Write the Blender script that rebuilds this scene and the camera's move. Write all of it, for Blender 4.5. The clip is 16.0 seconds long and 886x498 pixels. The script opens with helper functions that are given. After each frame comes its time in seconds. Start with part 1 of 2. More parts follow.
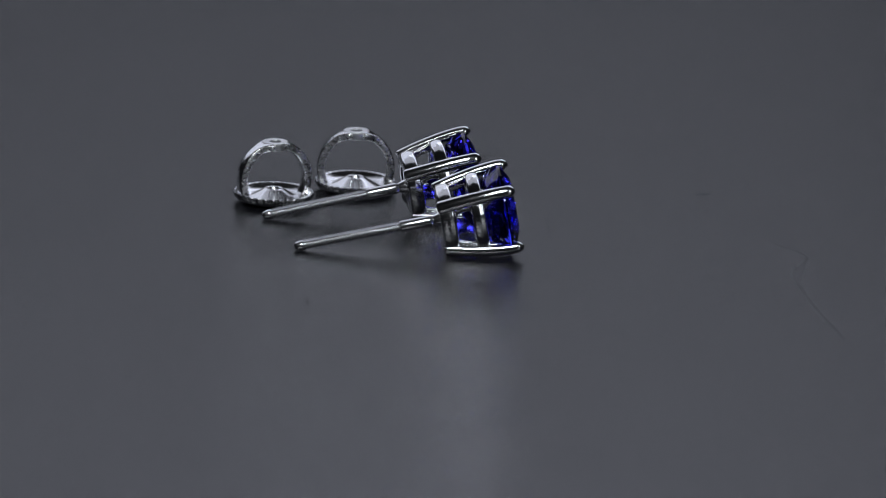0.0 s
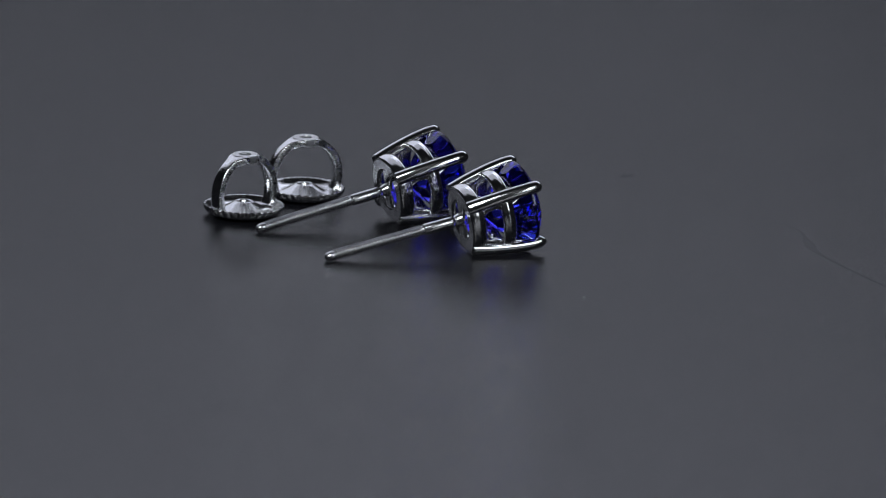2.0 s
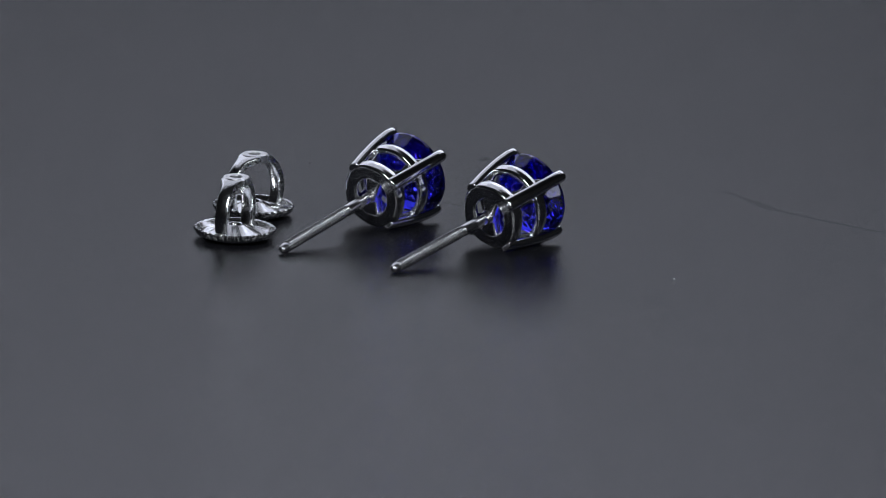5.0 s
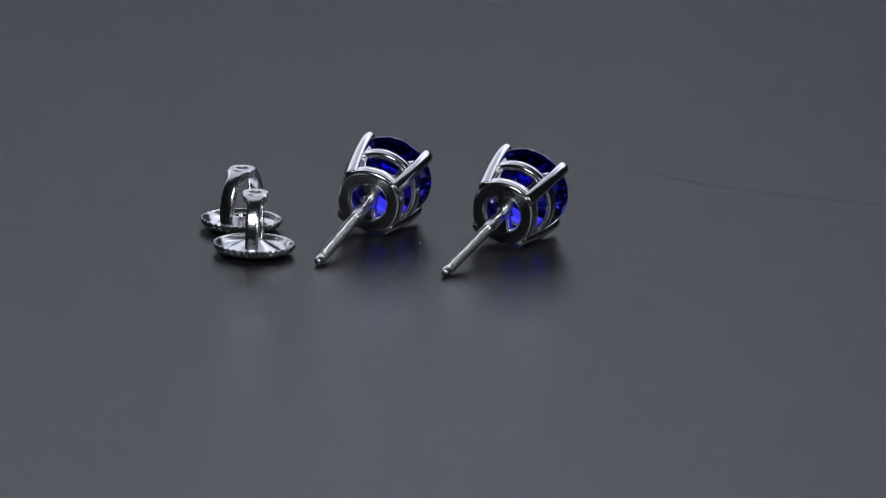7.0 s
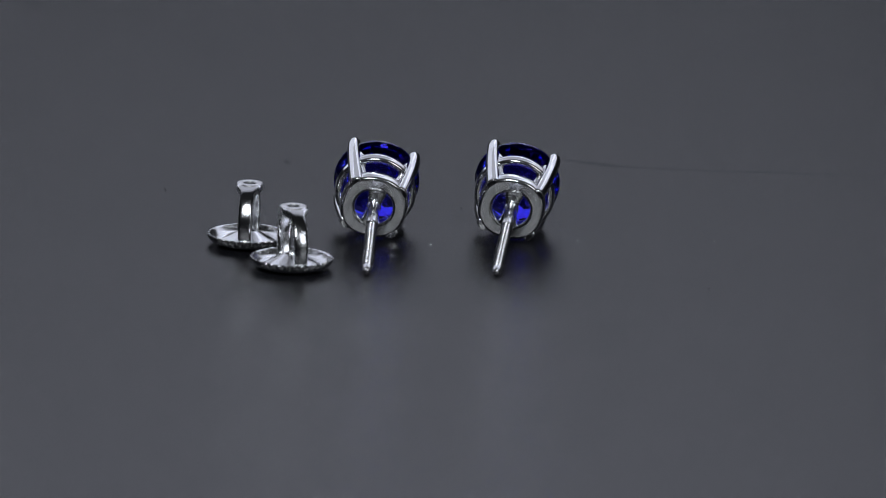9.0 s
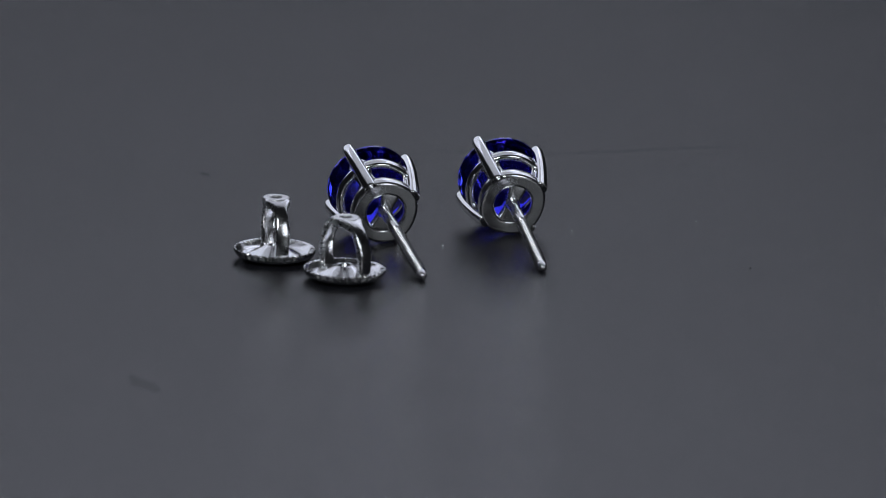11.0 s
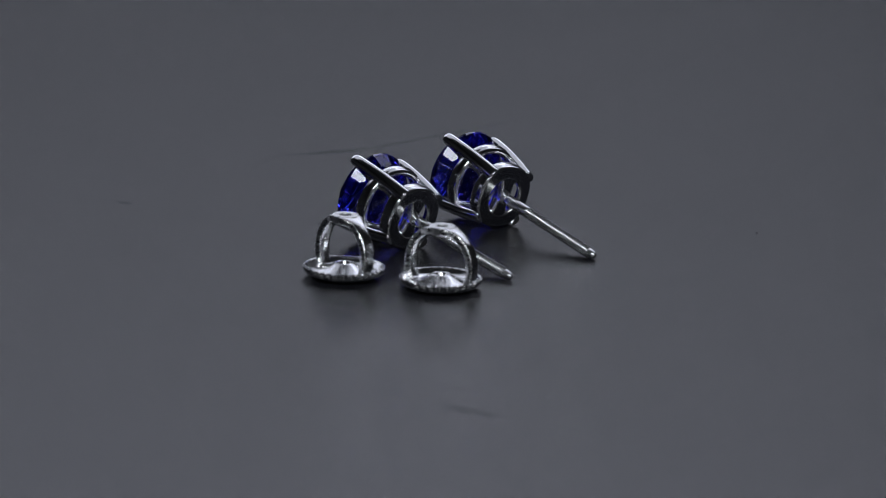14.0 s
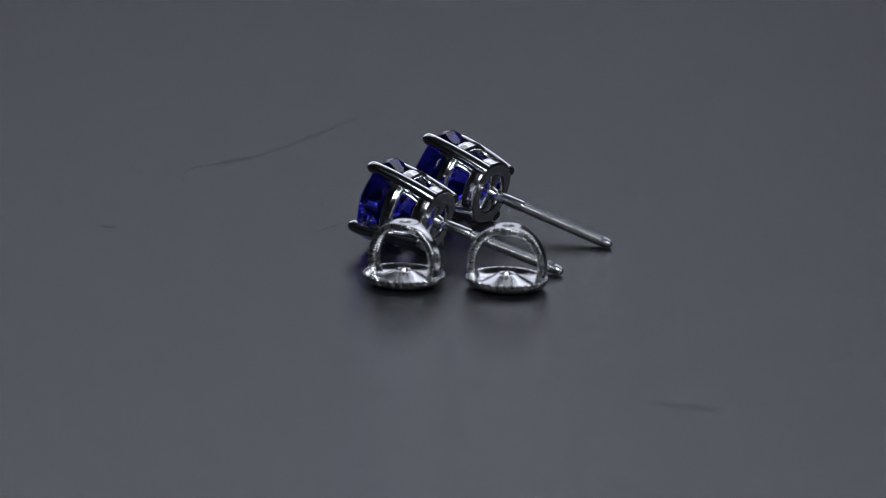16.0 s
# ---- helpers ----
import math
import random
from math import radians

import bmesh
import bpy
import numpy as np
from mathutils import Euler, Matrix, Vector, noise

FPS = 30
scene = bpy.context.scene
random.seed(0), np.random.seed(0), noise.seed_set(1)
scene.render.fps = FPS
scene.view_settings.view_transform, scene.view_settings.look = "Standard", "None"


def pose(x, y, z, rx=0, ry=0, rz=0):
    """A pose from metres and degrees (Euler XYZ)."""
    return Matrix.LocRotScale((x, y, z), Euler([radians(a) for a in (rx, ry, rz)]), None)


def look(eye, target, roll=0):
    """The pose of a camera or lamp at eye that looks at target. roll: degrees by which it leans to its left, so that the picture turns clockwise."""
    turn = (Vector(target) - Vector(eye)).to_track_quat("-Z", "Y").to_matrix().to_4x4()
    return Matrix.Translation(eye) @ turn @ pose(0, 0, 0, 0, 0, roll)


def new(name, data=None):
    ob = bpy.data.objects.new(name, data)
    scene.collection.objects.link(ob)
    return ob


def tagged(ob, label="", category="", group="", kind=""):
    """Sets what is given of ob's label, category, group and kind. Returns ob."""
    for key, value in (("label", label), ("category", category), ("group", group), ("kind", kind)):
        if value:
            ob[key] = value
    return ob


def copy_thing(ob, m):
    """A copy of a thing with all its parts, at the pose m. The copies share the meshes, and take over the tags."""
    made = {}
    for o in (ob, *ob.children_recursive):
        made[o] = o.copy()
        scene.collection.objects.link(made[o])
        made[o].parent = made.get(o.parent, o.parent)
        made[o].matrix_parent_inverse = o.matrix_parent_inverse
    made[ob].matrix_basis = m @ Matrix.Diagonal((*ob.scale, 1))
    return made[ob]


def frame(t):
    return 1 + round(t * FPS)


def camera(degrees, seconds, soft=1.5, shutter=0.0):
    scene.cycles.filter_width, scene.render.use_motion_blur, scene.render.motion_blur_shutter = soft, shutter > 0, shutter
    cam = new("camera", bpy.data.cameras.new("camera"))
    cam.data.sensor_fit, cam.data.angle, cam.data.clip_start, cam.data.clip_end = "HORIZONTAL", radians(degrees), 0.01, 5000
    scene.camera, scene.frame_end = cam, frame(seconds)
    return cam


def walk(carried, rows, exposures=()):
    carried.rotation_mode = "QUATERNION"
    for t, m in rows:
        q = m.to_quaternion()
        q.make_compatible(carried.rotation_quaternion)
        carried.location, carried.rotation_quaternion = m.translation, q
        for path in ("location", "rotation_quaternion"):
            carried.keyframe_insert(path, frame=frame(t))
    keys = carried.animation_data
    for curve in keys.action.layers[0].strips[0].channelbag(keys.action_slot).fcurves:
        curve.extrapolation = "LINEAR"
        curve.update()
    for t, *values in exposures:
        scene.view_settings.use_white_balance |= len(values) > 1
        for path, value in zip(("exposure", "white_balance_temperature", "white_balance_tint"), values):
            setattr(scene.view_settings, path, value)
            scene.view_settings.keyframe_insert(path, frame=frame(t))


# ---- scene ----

MM = 0.001
AXIS = Vector((0.0000925, 0.0, 0.0))   # the turntable's spindle
SPIN = 8.8732                          # degrees a second, anticlockwise from above
SECONDS = 16.0

# ---------------------------------------------------------------- camera: it stands still
cam = camera(4.4894, SECONDS, soft=0.8)
TILT, REACH = radians(13.9474), 0.85
TARGET = Vector((0.0, 0.0, -0.0010075))
EYE = TARGET + REACH * Vector((0.0, -math.cos(TILT), math.sin(TILT)))
STAND = look(EYE, TARGET, 1.8687)
# the clip's camera brightens and darkens a little on the way
EXPOSURES = [(0.0, -0.25), (1.5, -0.26), (3.0, -0.28), (3.5, -0.27), (4.0, -0.10), (4.5, -0.03), (6.5, 0.0), (7.5, 0.02), (8.0, -0.04), (8.5, -0.22), (9.0, -0.23),
             (11.5, -0.25), (12.5, -0.27), (13.0, -0.27), (13.5, -0.16), (14.0, -0.05), (14.5, 0.0), (16.0, 0.02)]
walk(cam, [(0.0, STAND), (SECONDS, STAND)], EXPOSURES)
cam.data.dof.use_dof = True
cam.data.dof.focus_distance = 0.849
cam.data.dof.aperture_fstop = 56.0

# ---------------------------------------------------------------- world and unseen studio lamps
world = bpy.data.worlds.new("world")
scene.world = world
world.use_nodes = True
world.node_tree.nodes["Background"].inputs[0].default_value = (0.55, 0.6, 0.68, 1)
world.node_tree.nodes["Background"].inputs[1].default_value = 0.02


def unseen_lamp(name, eye, target, wide, high, radiance, tint):
    """An unseen lamp, added for its reflections: a rectangular area lamp of that radiance."""
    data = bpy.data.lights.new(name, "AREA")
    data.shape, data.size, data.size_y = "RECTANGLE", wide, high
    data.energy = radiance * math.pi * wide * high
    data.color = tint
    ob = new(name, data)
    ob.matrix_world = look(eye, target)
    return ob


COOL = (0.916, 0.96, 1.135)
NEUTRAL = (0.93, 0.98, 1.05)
# Added out of view, placed by the reflections in metal, stone and board.
unseen_lamp("unseen_lamp_back", (-0.258, 0.64, 0.412), (0, 0, 0), 0.84, 0.48, 0.81, COOL)
# Two more, added to lighten claws and stone.
unseen_lamp("unseen_lamp_back_high", (-0.04, 0.42, 0.76), (0, 0, 0), 1.25, 0.38, 0.46, COOL)
unseen_lamp("unseen_lamp_back_right", (0.38, 0.64, 0.62), (0, 0, 0), 0.86, 0.42, 0.84, COOL)
unseen_lamp("unseen_lamp_front_right", (0.55, -0.78, 0.45), (0, 0, 0), 0.28, 0.56, 2.3, NEUTRAL)
unseen_lamp("unseen_lamp_front", (-0.16, -1.09, 1.02), (0, 0, 0), 0.44, 0.50, 9.0, NEUTRAL)


# ---------------------------------------------------------------- materials
def material(name):
    m = bpy.data.materials.new(name)
    m.use_nodes = True
    return m, m.node_tree.nodes, m.node_tree.links, m.node_tree.nodes["Principled BSDF"]


def noise_node(nodes, links, coords, scale, detail=4.0, rough=0.55, stretch=None):
    n = nodes.new("ShaderNodeTexNoise")
    n.inputs["Scale"].default_value, n.inputs["Detail"].default_value = scale, detail
    n.inputs["Roughness"].default_value = rough
    source = coords.outputs["Object"]
    if stretch:
        mp = nodes.new("ShaderNodeMapping")
        mp.inputs["Scale"].default_value = stretch
        links.new(source, mp.inputs["Vector"])
        source = mp.outputs["Vector"]
    links.new(source, n.inputs["Vector"])
    return n


def spread(nodes, links, socket, low, high, a=0.3, b=0.7):
    """Maps a noise from a..b to low..high."""
    r = nodes.new("ShaderNodeMapRange")
    r.inputs[1].default_value, r.inputs[2].default_value = a, b
    r.inputs[3].default_value, r.inputs[4].default_value = low, high
    links.new(socket, r.inputs[0])
    return r.outputs[0]


def blend(nodes, links, socket, c1, c2):
    mix = nodes.new("ShaderNodeMix")
    mix.data_type = "RGBA"
    mix.inputs[6].default_value, mix.inputs[7].default_value = (*c1, 1), (*c2, 1)
    links.new(socket, mix.inputs[0])
    return mix.outputs[2]


def bump(nodes, links, socket, strength, depth, chain=None):
    b = nodes.new("ShaderNodeBump")
    b.inputs["Strength"].default_value, b.inputs["Distance"].default_value = strength, depth
    links.new(socket, b.inputs["Height"])
    if chain:
        links.new(chain, b.inputs["Normal"])
    return b.outputs["Normal"]


def white_gold(name, rough_low, rough_high, grain, colour=(0.91, 0.915, 0.925)):
    """Rhodium-plated white gold: polished, with cloudy patches and fine handling marks."""
    m, nodes, links, bsdf = material(name)
    tc = nodes.new("ShaderNodeTexCoord")
    cloud = noise_node(nodes, links, tc, 900, 4)
    fine = noise_node(nodes, links, tc, 9000, 3)
    marks = noise_node(nodes, links, tc, 2500, 5, 0.6, (1.0, 6.0, 2.0))
    bsdf.inputs["Metallic"].default_value = 1.0
    links.new(blend(nodes, links, spread(nodes, links, cloud.outputs[0], 0, 1),
                    tuple(c * 0.93 for c in colour), colour), bsdf.inputs["Base Color"])
    links.new(spread(nodes, links, marks.outputs[0], rough_low, rough_high), bsdf.inputs["Roughness"])
    n1 = bump(nodes, links, cloud.outputs[0], 0.25, 0.00002)
    links.new(bump(nodes, links, fine.outputs[0], grain, 0.00001, n1), bsdf.inputs["Normal"])
    return m


POLISHED = white_gold("polished_white_gold", 0.10, 0.17, 0.10)
SATIN = white_gold("satin_white_gold", 0.26, 0.38, 0.30)
MIRROR = white_gold("bright_white_gold", 0.08, 0.15, 0.30)
THREAD = white_gold("threaded_white_gold", 0.18, 0.24, 0.04)
DISHED = white_gold("dished_white_gold", 0.14, 0.22, 0.15)
CAST = white_gold("cast_white_gold", 0.11, 0.20, 0.5)
ROUGH = white_gold("filed_white_gold", 0.20, 0.34, 1.0)
GRAINY = white_gold("grainy_white_gold", 0.10, 0.24, 0.9)


def gem_material():
    """Deep violet-blue faceted stone."""
    m, nodes, links, bsdf = material("blue_gemstone")
    tc = nodes.new("ShaderNodeTexCoord")
    zone = noise_node(nodes, links, tc, 350, 2)
    links.new(blend(nodes, links, spread(nodes, links, zone.outputs[0], 0, 1),
                    (0.034, 0.085, 1.0), (0.085, 0.026, 1.0)), bsdf.inputs["Base Color"])
    bsdf.inputs["Roughness"].default_value = 0.03
    bsdf.inputs["IOR"].default_value = 1.70
    bsdf.inputs["Transmission Weight"].default_value = 1.0
    return m


GEM = gem_material()


def table_material():
    """Dark grey satin board with a fine pebbled grain, faint clouds and rub marks."""
    m, nodes, links, bsdf = material("dark_grey_board")
    tc = nodes.new("ShaderNodeTexCoord")
    cloud = noise_node(nodes, links, tc, 45, 5)
    patch = noise_node(nodes, links, tc, 240, 4)
    pebble = noise_node(nodes, links, tc, 6000, 3, 0.6)
    fine = noise_node(nodes, links, tc, 10000, 2, 0.5)
    links.new(blend(nodes, links, spread(nodes, links, cloud.outputs[0], 0, 1),
                    (0.014, 0.0145, 0.018), (0.017, 0.0175, 0.021)), bsdf.inputs["Base Color"])
    links.new(spread(nodes, links, patch.outputs[0], 0.06, 0.105), bsdf.inputs["Roughness"])
    bsdf.inputs["IOR"].default_value = 1.48
    mottle = noise_node(nodes, links, tc, 2600, 5, 0.7)
    links.new(spread(nodes, links, mottle.outputs[0], 0.40, 0.60), bsdf.inputs["Specular IOR Level"])
    n1 = bump(nodes, links, pebble.outputs[0], 0.9, 0.00002)
    n2 = bump(nodes, links, fine.outputs[0], 0.7, 0.00001, n1)
    grain = noise_node(nodes, links, tc, 4500, 2, 0.55)
    links.new(bump(nodes, links, grain.outputs[0], 0.9, 0.00006, n2), bsdf.inputs["Normal"])
    return m


BOARD = table_material()


def plain(name, colour, rough, vary=0.15, scale=6.0, ior=1.5):
    m, nodes, links, bsdf = material(name)
    tc = nodes.new("ShaderNodeTexCoord")
    n = noise_node(nodes, links, tc, scale, 5)
    links.new(blend(nodes, links, spread(nodes, links, n.outputs[0], 0, 1),
                    tuple(c * (1 - vary) for c in colour), tuple(c * (1 + vary) for c in colour)),
              bsdf.inputs["Base Color"])
    bsdf.inputs["Roughness"].default_value = rough
    bsdf.inputs["IOR"].default_value = ior
    return m


WALL = plain("dark_studio_paint", (0.07, 0.072, 0.077), 0.8)
BENCH = plain("black_laminate", (0.02, 0.02, 0.022), 0.5)
SCRATCHED = plain("rubbed_dark_scratch", (0.014, 0.014, 0.018), 0.19, 0.2, 900, 1.20)
SMUDGED = plain("rubbed_dark_smudge", (0.013, 0.013, 0.016), 0.19, 0.2, 900, 1.18)
DUST = plain("dark_dust", (0.015, 0.014, 0.013), 0.9, 0.3, 5000)
LINT = plain("pale_lint", (0.35, 0.35, 0.36), 0.8, 0.2, 5000)


# ---------------------------------------------------------------- mesh helpers (millimetres in, metres out)
def part(name, bm, mat, parent=None, label=""):
    """Links a bmesh as one mesh object, under a thing or a part."""
    bmesh.ops.recalc_face_normals(bm, faces=bm.faces[:])
    me = bpy.data.meshes.new(name)
    bm.to_mesh(me)
    bm.free()
    me.materials.append(mat)
    ob = new(name, me)
    if parent:
        ob.parent = parent
    if label:
        tagged(ob, label)
    return ob


def smooth(bm, flag=True):
    for f in bm.faces:
        f.smooth = flag
    return bm


def lathe(profile, count, along="x", ripple=None, closed=True):
    """Turns a profile of (axial, radius) round the x or z axis. ripple(i, angle): what is added to the radius of profile point i."""
    bm = bmesh.new()
    rings = []
    for i, (a, r) in enumerate(profile):
        ring = []
        for k in range(count):
            phi = 2 * math.pi * k / count
            q = r + (ripple(i, phi) if ripple else 0.0)
            c, s = q * math.cos(phi), q * math.sin(phi)
            co = (a, c, s) if along == "x" else (c, s, a)
            ring.append(bm.verts.new(Vector(co) * MM))
        rings.append(ring)
    pairs = list(zip(rings, rings[1:]))
    if closed:
        pairs.append((rings[-1], rings[0]))
    for r1, r2 in pairs:
        for k in range(count):
            j = (k + 1) % count
            bm.faces.new((r1[k], r1[j], r2[j], r2[k]))
    if not closed:
        bm.faces.new(rings[0])
        bm.faces.new(rings[-1])
    return smooth(bm)


def sweep(path, sections, side):
    """Sweeps closed sections, lists of (u, v), along a path. u runs along side, v across the path and side."""
    bm = bmesh.new()
    rings = []
    n = len(path)
    for i, p in enumerate(path):
        ahead = (Vector(path[min(i + 1, n - 1)]) - Vector(path[max(i - 1, 0)])).normalized()
        up = side.cross(ahead).normalized()
        rings.append([bm.verts.new((Vector(p) + side * u + up * v) * MM) for u, v in sections[i]])
    for r1, r2 in zip(rings, rings[1:]):
        for k in range(len(r1)):
            j = (k + 1) % len(r1)
            bm.faces.new((r1[k], r1[j], r2[j], r2[k]))
    bm.faces.new(rings[0])
    bm.faces.new(rings[-1])
    return smooth(bm)


def ease(points, steps):
    """A smooth curve (Catmull-Rom) through points of any dimension."""
    pts = [Vector(p) for p in points]
    pts = [2 * pts[0] - pts[1]] + pts + [2 * pts[-1] - pts[-2]]
    out = []
    for i in range(1, len(pts) - 2):
        p0, p1, p2, p3 = pts[i - 1:i + 3]
        for k in range(steps):
            t = k / steps
            out.append(0.5 * (2 * p1 + (p2 - p0) * t + (2 * p0 - 5 * p1 + 4 * p2 - p3) * t * t
                              + (3 * p1 - p0 - 3 * p2 + p3) * t ** 3))
    out.append(pts[-2])
    return out


def oval(a, b, n=16, power=1.0):
    """A closed section; a power under 1 squares it off."""
    out = []
    for k in range(n):
        c, s = math.cos(2 * math.pi * k / n), math.sin(2 * math.pi * k / n)
        out.append((a * math.copysign(abs(c) ** power, c), b * math.copysign(abs(s) ** power, s)))
    return out


def box(bm, x0, x1, y0, y1, z0, z1):
    v = [bm.verts.new((x, y, z)) for x in (x0, x1) for y in (y0, y1) for z in (z0, z1)]
    for q in ((0, 1, 3, 2), (4, 6, 7, 5), (0, 4, 5, 1), (2, 3, 7, 6), (0, 2, 6, 4), (1, 5, 7, 3)):
        bm.faces.new([v[i] for i in q])
    return bm


# ---------------------------------------------------------------- the studio round the table: plain closing walls
def shell(name, x0, x1, y0, y1, z0, z1, mat, label, category):
    ob = part(name, box(bmesh.new(), x0, x1, y0, y1, z0, z1), mat)
    return tagged(ob, label, category, kind="structure")


shell("floor", -2.0, 2.0, -2.0, 2.0, -0.86, -0.80, BENCH, "dark studio floor under the photo table", "floor")
shell("ceiling", -2.0, 2.0, -2.0, 2.0, 1.80, 1.86, WALL, "dark grey studio ceiling", "ceiling")
shell("wall_north", -2.0, 2.0, 2.0, 2.1, -0.80, 1.80, WALL, "dark grey painted studio wall", "wall")
shell("wall_south", -2.0, 2.0, -2.1, -2.0, -0.80, 1.80, WALL, "dark grey painted studio wall", "wall")
shell("wall_east", 2.0, 2.1, -2.0, 2.0, -0.80, 1.80, WALL, "dark grey painted studio wall", "wall")
shell("wall_west", -2.1, -2.0, -2.0, 2.0, -0.80, 1.80, WALL, "dark grey painted studio wall", "wall")
shell("bench", -0.45, 0.45, -0.35, 0.45, -0.80, -0.030, BENCH, "black photo bench under the turntable", "bench")


# ---------------------------------------------------------------- the turntable with its marks
def ribbon(points, widths, lift=0.003):
    """A thin, flat, tapering streak along points on the board (millimetres)."""
    path = ease([(*p, 0) for p in points], 6)
    wide = [w[0] for w in ease([(w, 0, 0) for w in widths], 6)]
    rng = random.Random(3)
    bm = bmesh.new()
    rows = []
    for i, p in enumerate(path):
        d = (path[min(i + 1, len(path) - 1)] - path[max(i - 1, 0)]).normalized()
        n = Vector((-d.y, d.x, 0)) * max(wide[i], 0.02) * rng.uniform(0.65, 1.35) / 2
        up = Vector((0, 0, lift))
        rows.append([bm.verts.new((v + up) * MM) for v in (p + n, p, p - n)])
    for a, b in zip(rows, rows[1:]):
        bm.faces.new((a[0], a[1], b[1], b[0]))
        bm.faces.new((a[1], a[2], b[2], b[1]))
    return smooth(bm)


def crumb(x, y, size, seed):
    """A tiny irregular speck lying on the board."""
    rng = random.Random(seed)
    bm = bmesh.new()
    bmesh.ops.create_icosphere(bm, subdivisions=1, radius=1.0)
    turn = rng.uniform(0, math.pi)
    for v in bm.verts:
        c = v.co * rng.uniform(0.7, 1.2)
        u, w = c.x * 1.5, c.y * 0.8
        v.co = Vector((x + size * (u * math.cos(turn) - w * math.sin(turn)),
                       y + size * (u * math.sin(turn) + w * math.cos(turn)),
                       size * 0.35 * (c.z + 0.8))) * MM
    return bm


def turntable():
    profile = [(-8.0, 20.0), (-8.0, 196.0), (-7.0, 198.5), (-1.2, 200.0), (-0.3, 199.7), (0.0, 199.0), (0.0, 100.0), (0.0, 1.0)]
    ob = part("turntable", lathe(profile, 160, "z", closed=False), BOARD)
    for f in ob.data.polygons:
        f.use_smooth = False
    tagged(ob, "dark grey satin board turning slowly, faintly scratched and dusty", "turntable")
    part("scratch", ribbon([(24.4, 1.5), (26.2, -0.8), (27.2, -2.9), (26.8, -5.4), (26.6, -6.8), (26.3, -8.6), (26.3, -10.3), (26.6, -12.8), (27.1, -16.2), (27.9, -20.5),
                            (28.9, -25.0), (29.8, -29.8)], [0.04, 0.08, 0.12, 0.30, 0.85, 0.55, 0.24, 0.28, 0.22, 0.17, 0.12, 0.04]), SCRATCHED, ob,
         "long thin dark scratch with a rubbed spot")
    part("smudge", ribbon([(-45.8, 26.2), (-44.2, 26.9), (-43.2, 27.2), (-41.0, 27.8)], [0.3, 1.7, 1.4, 0.2]), SMUDGED, ob, "dark rubbed smudge")
    part("smudge", ribbon([(19.0, 15.8), (19.6, 16.0), (20.3, 16.3)], [0.1, 0.7, 0.15]), SCRATCHED, ob, "small dark smudge")
    part("scratch", ribbon([(7.9, 2.3), (7.8, 4.4), (7.5, 7.0)], [0.05, 0.14, 0.05]), SCRATCHED, ob, "faint dark scratch")
    spots = [(24.9, 9.9, 0.10), (12.9, -1.26, 0.12), (7.8, 23.1, 0.13), (8.4, 23.3, 0.09), (10.6, -12.0, 0.11), (17.0, -16.7, 0.10),
             (-9.9, -21.75, 0.16), (7.2, 24.5, 0.12), (9.1, 0.4, 0.10)]
    for i, (x, y, size) in enumerate(spots):
        part("speck", crumb(x, y, size * 0.75, i), DUST, ob, "tiny dark dust speck")
    for i, (x, y, size) in enumerate([(-2.95, 0.53, 0.07), (1.6, -9.9, 0.05), (4.6, -19.8, 0.05)]):
        part("lint", crumb(x, y, size, 40 + i), LINT, ob, "tiny pale lint speck")
    under = part("turning_plinth", lathe([(-30.0, 5.0), (-30.0, 118.0), (-28.0, 120.0), (-12.0, 120.0), (-9.0, 116.0), (-9.0, 5.0)], 64, "z", closed=False), BENCH)
    tagged(under, "black round plinth under the turning board", "plinth")
    under.name = "plinth"
    under.location = AXIS
    return ob


# ---------------------------------------------------------------- stud earring: its axis runs along x, towards the stone
def brilliant(girdle_at, radius):
    """A round stone, cut facet by facet from a cylinder: table, stars, mains and halves above the girdle, three tiers of a full belly below it."""
    bm = bmesh.new()
    bmesh.ops.create_cone(bm, cap_ends=True, segments=64, radius1=1.0, radius2=1.0, depth=3.0,
                          matrix=Euler((0, radians(90), 0)).to_matrix().to_4x4())

    def cut(x, r, slope, phi, up):
        """One facet: it passes through axial place x at radius r, inclined by slope degrees."""
        c, q = math.cos(radians(slope)), math.sin(radians(slope))
        normal = Vector((c if up else -c, q * math.cos(phi), q * math.sin(phi)))
        spot = Vector((x, r * math.cos(phi), r * math.sin(phi)))
        done = bmesh.ops.bisect_plane(bm, geom=bm.verts[:] + bm.edges[:] + bm.faces[:], dist=1e-6, plane_co=spot, plane_no=normal, clear_outer=True)
        edges = [e for e in done["geom_cut"] if isinstance(e, bmesh.types.BMEdge)]
        if len(edges) > 2:
            bmesh.ops.edgeloop_fill(bm, edges=edges)

    cut(0.235, 0.0, 0, 0, True)
    for k in range(8):
        cut(0.03, 1.0, 30, math.pi / 4 * (k + 0.5), True)
        cut(0.225, 0.62, 18, math.pi / 4 * k, True)
    for k in range(16):
        cut(0.025, 1.0, 37, math.pi / 8 * (k + 0.5), True)
    for k in range(8):
        cut(-1.02, 0.0, 36, math.pi / 4 * (k + 0.5), False)
    for k in range(16):
        cut(-0.03, 1.0, 60, math.pi / 8 * (k + 0.5), False)
        cut(-0.34, 0.82, 45, math.pi / 8 * k, False)
    for v in bm.verts:
        v.co = (v.co * radius + Vector((girdle_at, 0, 0))) * MM
    return smooth(bm, False)


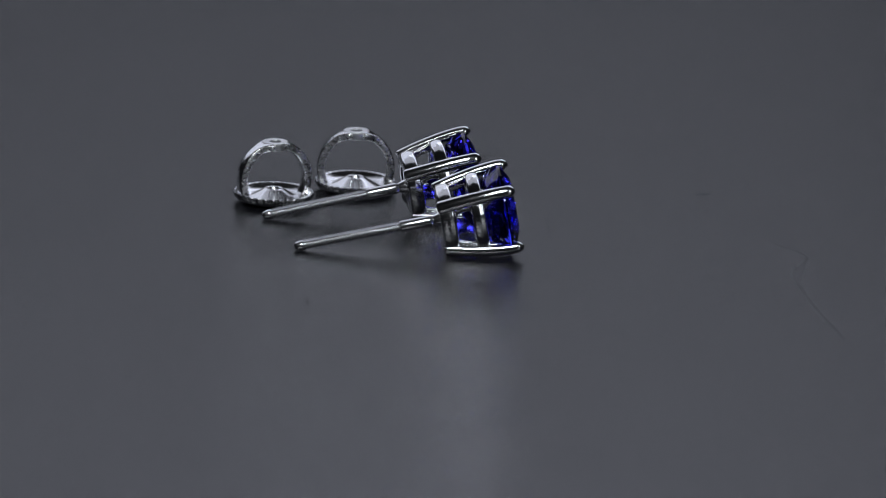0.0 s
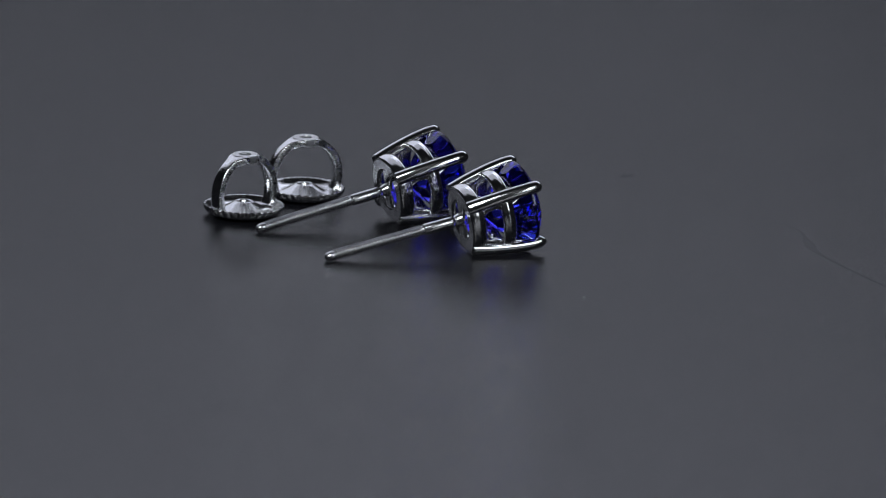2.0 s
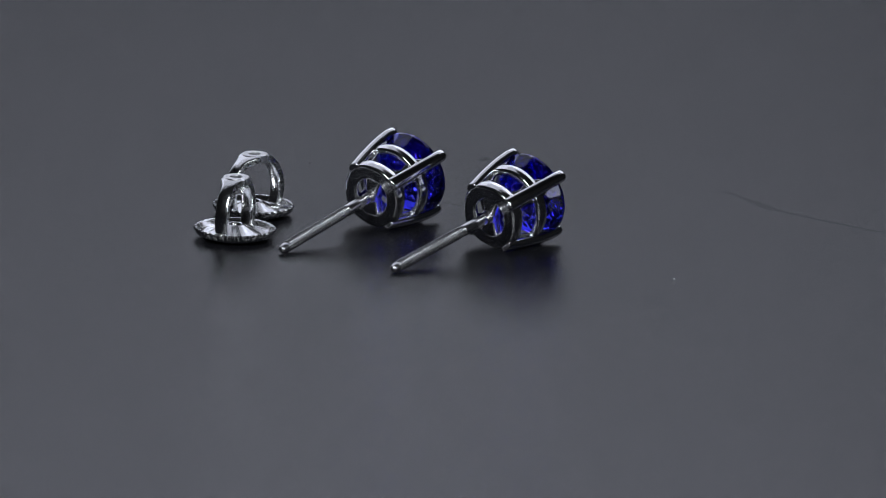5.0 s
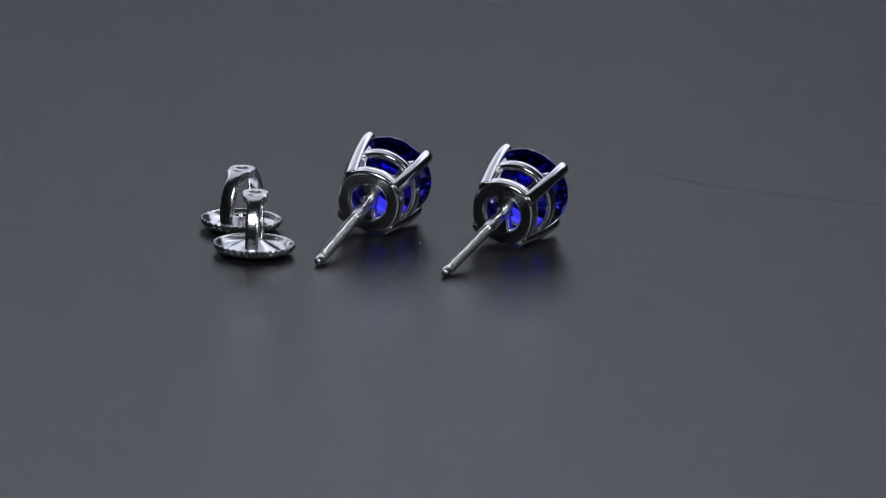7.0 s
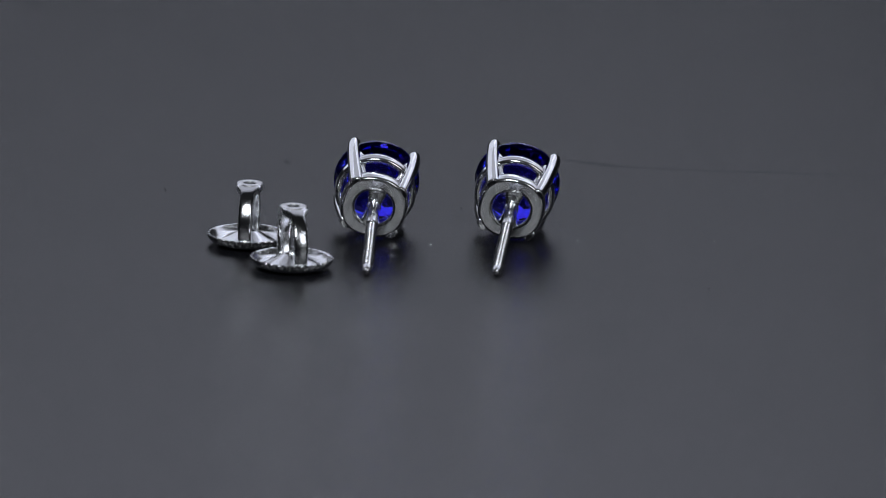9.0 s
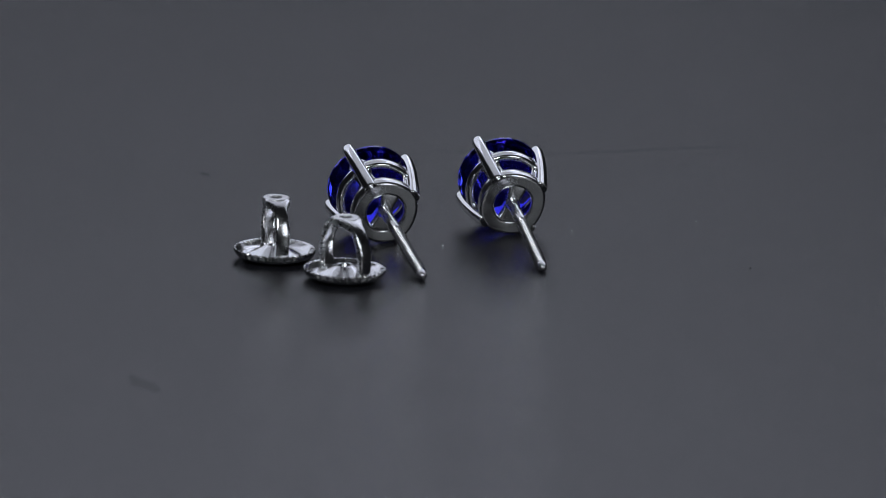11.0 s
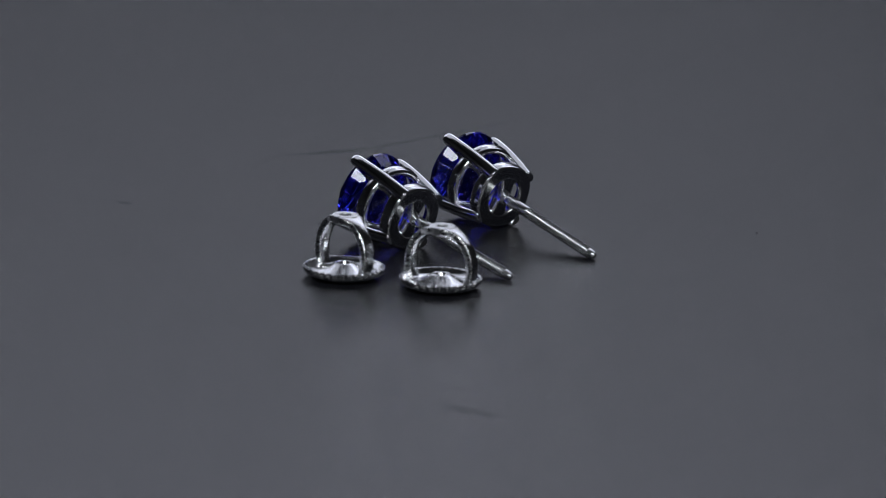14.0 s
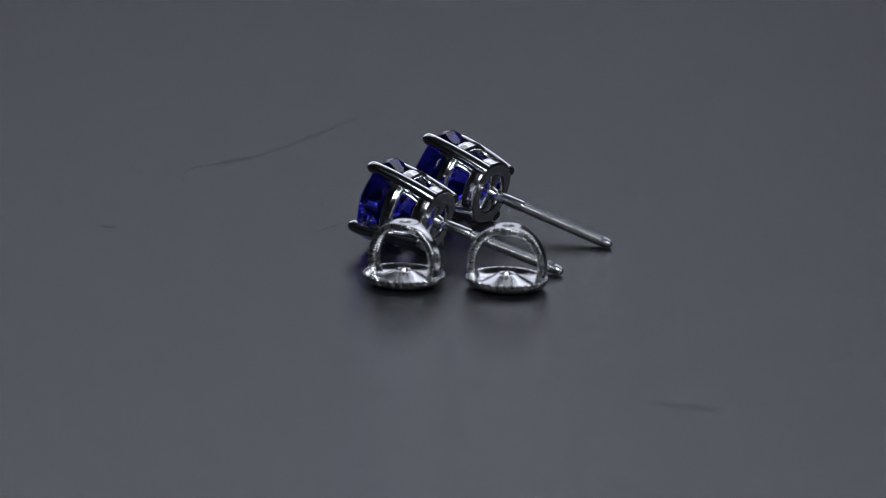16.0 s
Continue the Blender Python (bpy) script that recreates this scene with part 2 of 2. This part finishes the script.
def band(x0, x1, r0, r1, fillet, swell=0.0):
    """A closed ring profile with rounded corners; its outside swells."""
    out = []
    for cx, cr, start in ((x1 - fillet, r1 - fillet, 0), (x0 + fillet, r1 - fillet, 90), (x0 + fillet, r0 + fillet, 180), (x1 - fillet, r0 + fillet, 270)):
        for k in range(6):
            a = radians(start + (0, 0, 30, 60, 90, 90)[k])
            hold = 0.025 if k in (0, 5) else 0.0
            way = a - math.pi / 2 if k == 0 else a + math.pi / 2
            out.append((cx + fillet * math.cos(a) + hold * math.cos(way), cr + fillet * math.sin(a) + hold * math.sin(way)))
        if start == 0 and swell:
            for t in (0.25, 0.5, 0.75):
                out.append((x1 - fillet + (x0 - x1 + 2 * fillet) * t, r1 + swell * 4 * t * (1 - t)))
    return out


def prong():
    """One claw along +z: a rounded bar that leans outwards and hooks over the girdle."""
    path = ease([(0.03, 2.42), (0.05, 2.43), (0.10, 2.45), (0.3, 2.51), (1.6, 2.83), (3.3, 3.15), (4.6, 3.30), (5.1, 3.31), (5.45, 3.27), (5.65, 3.19), (5.74, 3.12)], 5)
    run = [0.0]
    for a, b in zip(path, path[1:]):
        run.append(run[-1] + (b - a).length)
    sections = []
    for d in run:
        t = d / run[-1]
        ends = min(1.0, 0.45 + d / 0.16, (run[-1] - d) / 0.50)
        k = max(0.12, math.sqrt(1 - (1 - ends) ** 2))
        sections.append(oval((0.53 - 0.06 * t) * k, 0.44 * k, 24, 0.92))
    return sweep([(p.x, 0.0, p.y) for p in path], sections, Vector((0, 1, 0)))


def post_shank():
    profile = [(0.55, 0.20), (0.55, 0.55), (0.10, 0.57), (-0.15, 0.50), (-0.32, 0.43), (-0.40, 0.41), (-0.46, 0.36), (-0.54, 0.36), (-0.60, 0.42), (-0.75, 0.43),
               (-2.9, 0.43), (-3.0, 0.39), (-3.05, 0.24), (-10.26, 0.25), (-10.34, 0.37), (-10.42, 0.385), (-10.60, 0.36), (-10.82, 0.315), (-10.94, 0.265), (-11.02, 0.19), (-11.06, 0.11), (-11.07, 0.04)]
    return lathe(profile, 28, "x", closed=False)


def post_thread():
    """A helical screw thread round the post."""
    bm = bmesh.new()
    pitch, count, per = 0.262, 24, 24
    turns = 28
    rings = []
    for i in range(turns * per + 1):
        x = -3.02 - pitch * i / per
        fade = min(1.0, i / per, (turns * per - i) / (per * 0.5) + 0.6)
        ring = []
        for k in range(count):
            phase = (i / per + k / count) % 1.0
            tooth = (0.5 - 0.5 * math.cos(2 * math.pi * phase)) ** 0.85
            r = 0.284 + 0.152 * fade * tooth
            phi = 2 * math.pi * k / count
            ring.append(bm.verts.new(Vector((x, r * math.cos(phi), r * math.sin(phi))) * MM))
        rings.append(ring)
    for r1, r2 in zip(rings, rings[1:]):
        for k in range(count):
            j = (k + 1) % count
            bm.faces.new((r1[k], r1[j], r2[j], r2[k]))
    bm.faces.new(rings[0])
    bm.faces.new(rings[-1])
    return smooth(bm)


def stud_earring():
    root = tagged(new("stud_earring"), "white gold four-claw stud earring with round blue stone, lying on board", "earring", "pair of stud earrings")
    part("gemstone", brilliant(4.95, 3.22), GEM, root, "round faceted deep violet-blue stone")
    cup = band(0.0, 1.15, 1.40, 2.55, 0.24, 0.05)
    cup = cup[:-6] + [(x, r + 0.55) for x, r in cup[-6:]]        # hollowed out towards the stone
    part("base_ring", lathe(cup, 128, "x", lambda i, a: 0.06 * math.cos(4 * a) if i < 15 else 0.0), CAST, root)
    part("gallery_ring", lathe(band(2.36, 3.38, 2.46, 3.0, 0.22, 0.07), 96, "x"), POLISHED, root)
    claw = part("prong", prong(), POLISHED, root)
    for k in (1, 2, 3):
        more = new("prong", claw.data)
        more.parent = root
        more.matrix_basis = pose(0, 0, 0, 90 * k)
    # filleted webs inside the claws, from ring to ring and on to the stone's seat
    run = [(0.85, 1.98, 1.05), (1.1, 2.06, 0.86), (1.5, 2.20, 0.66), (2.0, 2.36, 0.62), (2.35, 2.46, 0.78), (2.6, 2.53, 0.98), (3.1, 2.64, 0.98), (3.4, 2.72, 0.72), (3.9, 2.82, 0.5), (4.3, 2.90, 0.36)]
    flange = None
    for k in range(4):
        if flange is None:
            flange = part("web", sweep([(x, 0, r + 0.08) for x, r, w in run], [oval(w, 0.10, 16, 0.8) for x, r, w in run], Vector((0, 1, 0))), MIRROR, root)
        else:
            more = new("web", flange.data)
            more.parent = root
            more.matrix_basis = pose(0, 0, 0, 90 * k)
    # the bar across the base ring that carries the post, set between two claws
    u = Vector((0, -1, 1)).normalized()
    path = [Vector((0.45, 0, 0)) + u * t for t in (-1.72, -1.5, -1.25, -0.85, -0.45, 0.0, 0.45, 0.85, 1.25, 1.5, 1.72)]
    sizes = [(0.34, 1.08), (0.40, 0.90), (0.43, 0.74), (0.44, 0.61), (0.44, 0.53), (0.44, 0.50)]
    sections = [oval(a, b, 28, 0.42) for a, b in sizes + sizes[-2::-1]]
    part("crossbar", sweep(path, sections, Vector((1, 0, 0))), CAST, root)
    post = part("post", post_shank(), THREAD, root)
    part("thread", post_thread(), THREAD, post, "fine screw thread")
    return root


# ---------------------------------------------------------------- screw back: it stands on its disc, its loop in the xz plane
def screw_back():
    root = tagged(new("screw_back"), "white gold screw back with knurled disc and loop, standing on board", "earring back", "pair of screw backs")
    teeth = 33
    profile = [(0.02, 0.1), (0.0, 1.75), (0.03, 2.15), (0.15, 2.55), (0.28, 2.80), (0.38, 2.93), (0.58, 3.05), (0.76, 3.10), (0.84, 3.08), (0.86, 2.98), (0.84, 2.88), (0.76, 2.80),
               (0.52, 2.62), (0.40, 2.40), (0.38, 2.15), (0.46, 1.90), (0.72, 1.30), (1.02, 0.78), (1.09, 0.68), (1.09, 0.53), (1.02, 0.46), (0.35, 0.44), (0.33, 0.05)]
    bite = {4: 0.10, 5: 0.35, 6: 0.8, 7: 1.0, 8: 1.0, 9: 0.2}

    def knurl(i, a):
        """V-shaped notches filed into the rim, deepest at its top edge."""
        w = abs((teeth * a / (2 * math.pi)) % 1.0 * 2.0 - 1.0)
        return -bite.get(i, 0.0) * 0.24 * w ** 1.3

    disc = part("disc", lathe(profile, teeth * 10, "z", knurl, closed=False), DISHED, root, "round dished disc with knurled rim")
    bow = ease([(-2.36, 0.42), (-2.56, 1.0), (-2.66, 1.75), (-2.55, 2.6), (-2.12, 3.45), (-1.5, 4.05), (-0.85, 4.36), (-0.4, 4.45),
                (0.4, 4.45), (0.85, 4.36), (1.5, 4.05), (2.12, 3.45), (2.55, 2.6), (2.66, 1.75), (2.56, 1.0), (2.36, 0.42)], 4)
    sections = []
    for p in bow:
        k = min(1.0, max(0.0, (1.55 - abs(p.x)) / 0.95))
        sections.append(oval(0.52 + 0.44 * k * k * (3 - 2 * k), 0.31, 20, 0.45))
    loop = sweep([(p.x, 0, p.y) for p in bow], sections, Vector((0, 1, 0)))
    # the hole of the collar stays open: drop the loop's faces inside it
    gone = [f for f in loop.faces if f.calc_center_median().xy.length < 0.75 * MM and f.calc_center_median().z > 3.5 * MM]
    bmesh.ops.delete(loop, geom=gone, context="FACES")
    strap = part("loop", loop, GRAINY, root, "bowed strap with grainy edges")
    strap.data.materials.append(ROUGH)
    for f in strap.data.polygons:
        f.material_index = 1 if abs(f.normal.y) > 0.6 else 0
    part("collar", lathe(band(4.14, 4.74, 0.44, 1.0, 0.10), 48, "z"), SATIN, root, "round collar with threaded hole")
    for side in (-1, 1):
        blob = bmesh.new()
        bmesh.ops.create_icosphere(blob, subdivisions=3, radius=1.0)
        for v in blob.verts:
            n = 1 + 0.22 * noise.noise(v.co * 1.7 + Vector((side * 3.0, 0, 0)))
            v.co = Vector((side * 2.36 + v.co.x * 0.30 * n, v.co.y * 0.62 * n, 0.55 + v.co.z * 0.20 * n)) * MM
        part("solder_joint", smooth(blob), GRAINY, root, "lumpy bright solder joint")
    return root


# ---------------------------------------------------------------- places on the board at the start
def lying(x, y, z, turn, rise, roll):
    """A pose whose x axis points turn degrees round and rise degrees up, rolled about itself."""
    a = Vector((math.cos(radians(turn)) * math.cos(radians(rise)), math.sin(radians(turn)) * math.cos(radians(rise)), math.sin(radians(rise))))
    b = Vector((-math.sin(radians(turn)), math.cos(radians(turn)), 0))
    c = a.cross(b)
    m = Matrix((a, b, c)).transposed().to_4x4()
    return Matrix.Translation(Vector((x, y, z)) * MM) @ m @ pose(0, 0, 0, roll)


board = turntable()
stud = stud_earring()
back = screw_back()
STUDS = [lying(-3.119, 4.92, 2.54, 8.55, 11.75, -32.281), lying(-0.425, -5.05, 2.53, 4.9, 11.75, -33.332)]
BACKS = [pose(-13.08 * MM, 9.12 * MM, 0, 0, 0, 25), pose(-6.97 * MM, 13.65 * MM, 0, 0, 0, 5)]
stud.matrix_basis, back.matrix_basis = STUDS[0], BACKS[0]
stud_2, back_2 = copy_thing(stud, STUDS[1]), copy_thing(back, BACKS[1])


def motions():
    """Everything on the board turns with it about the spindle, at an even pace."""
    steps = [0.5 * i for i in range(33)]
    for ob, start in ((board, Matrix()), (stud, STUDS[0]), (stud_2, STUDS[1]), (back, BACKS[0]), (back_2, BACKS[1])):
        walk(ob, [(t, Matrix.Translation(AXIS) @ pose(0, 0, 0, 0, 0, SPIN * t) @ start) for t in steps])


motions()
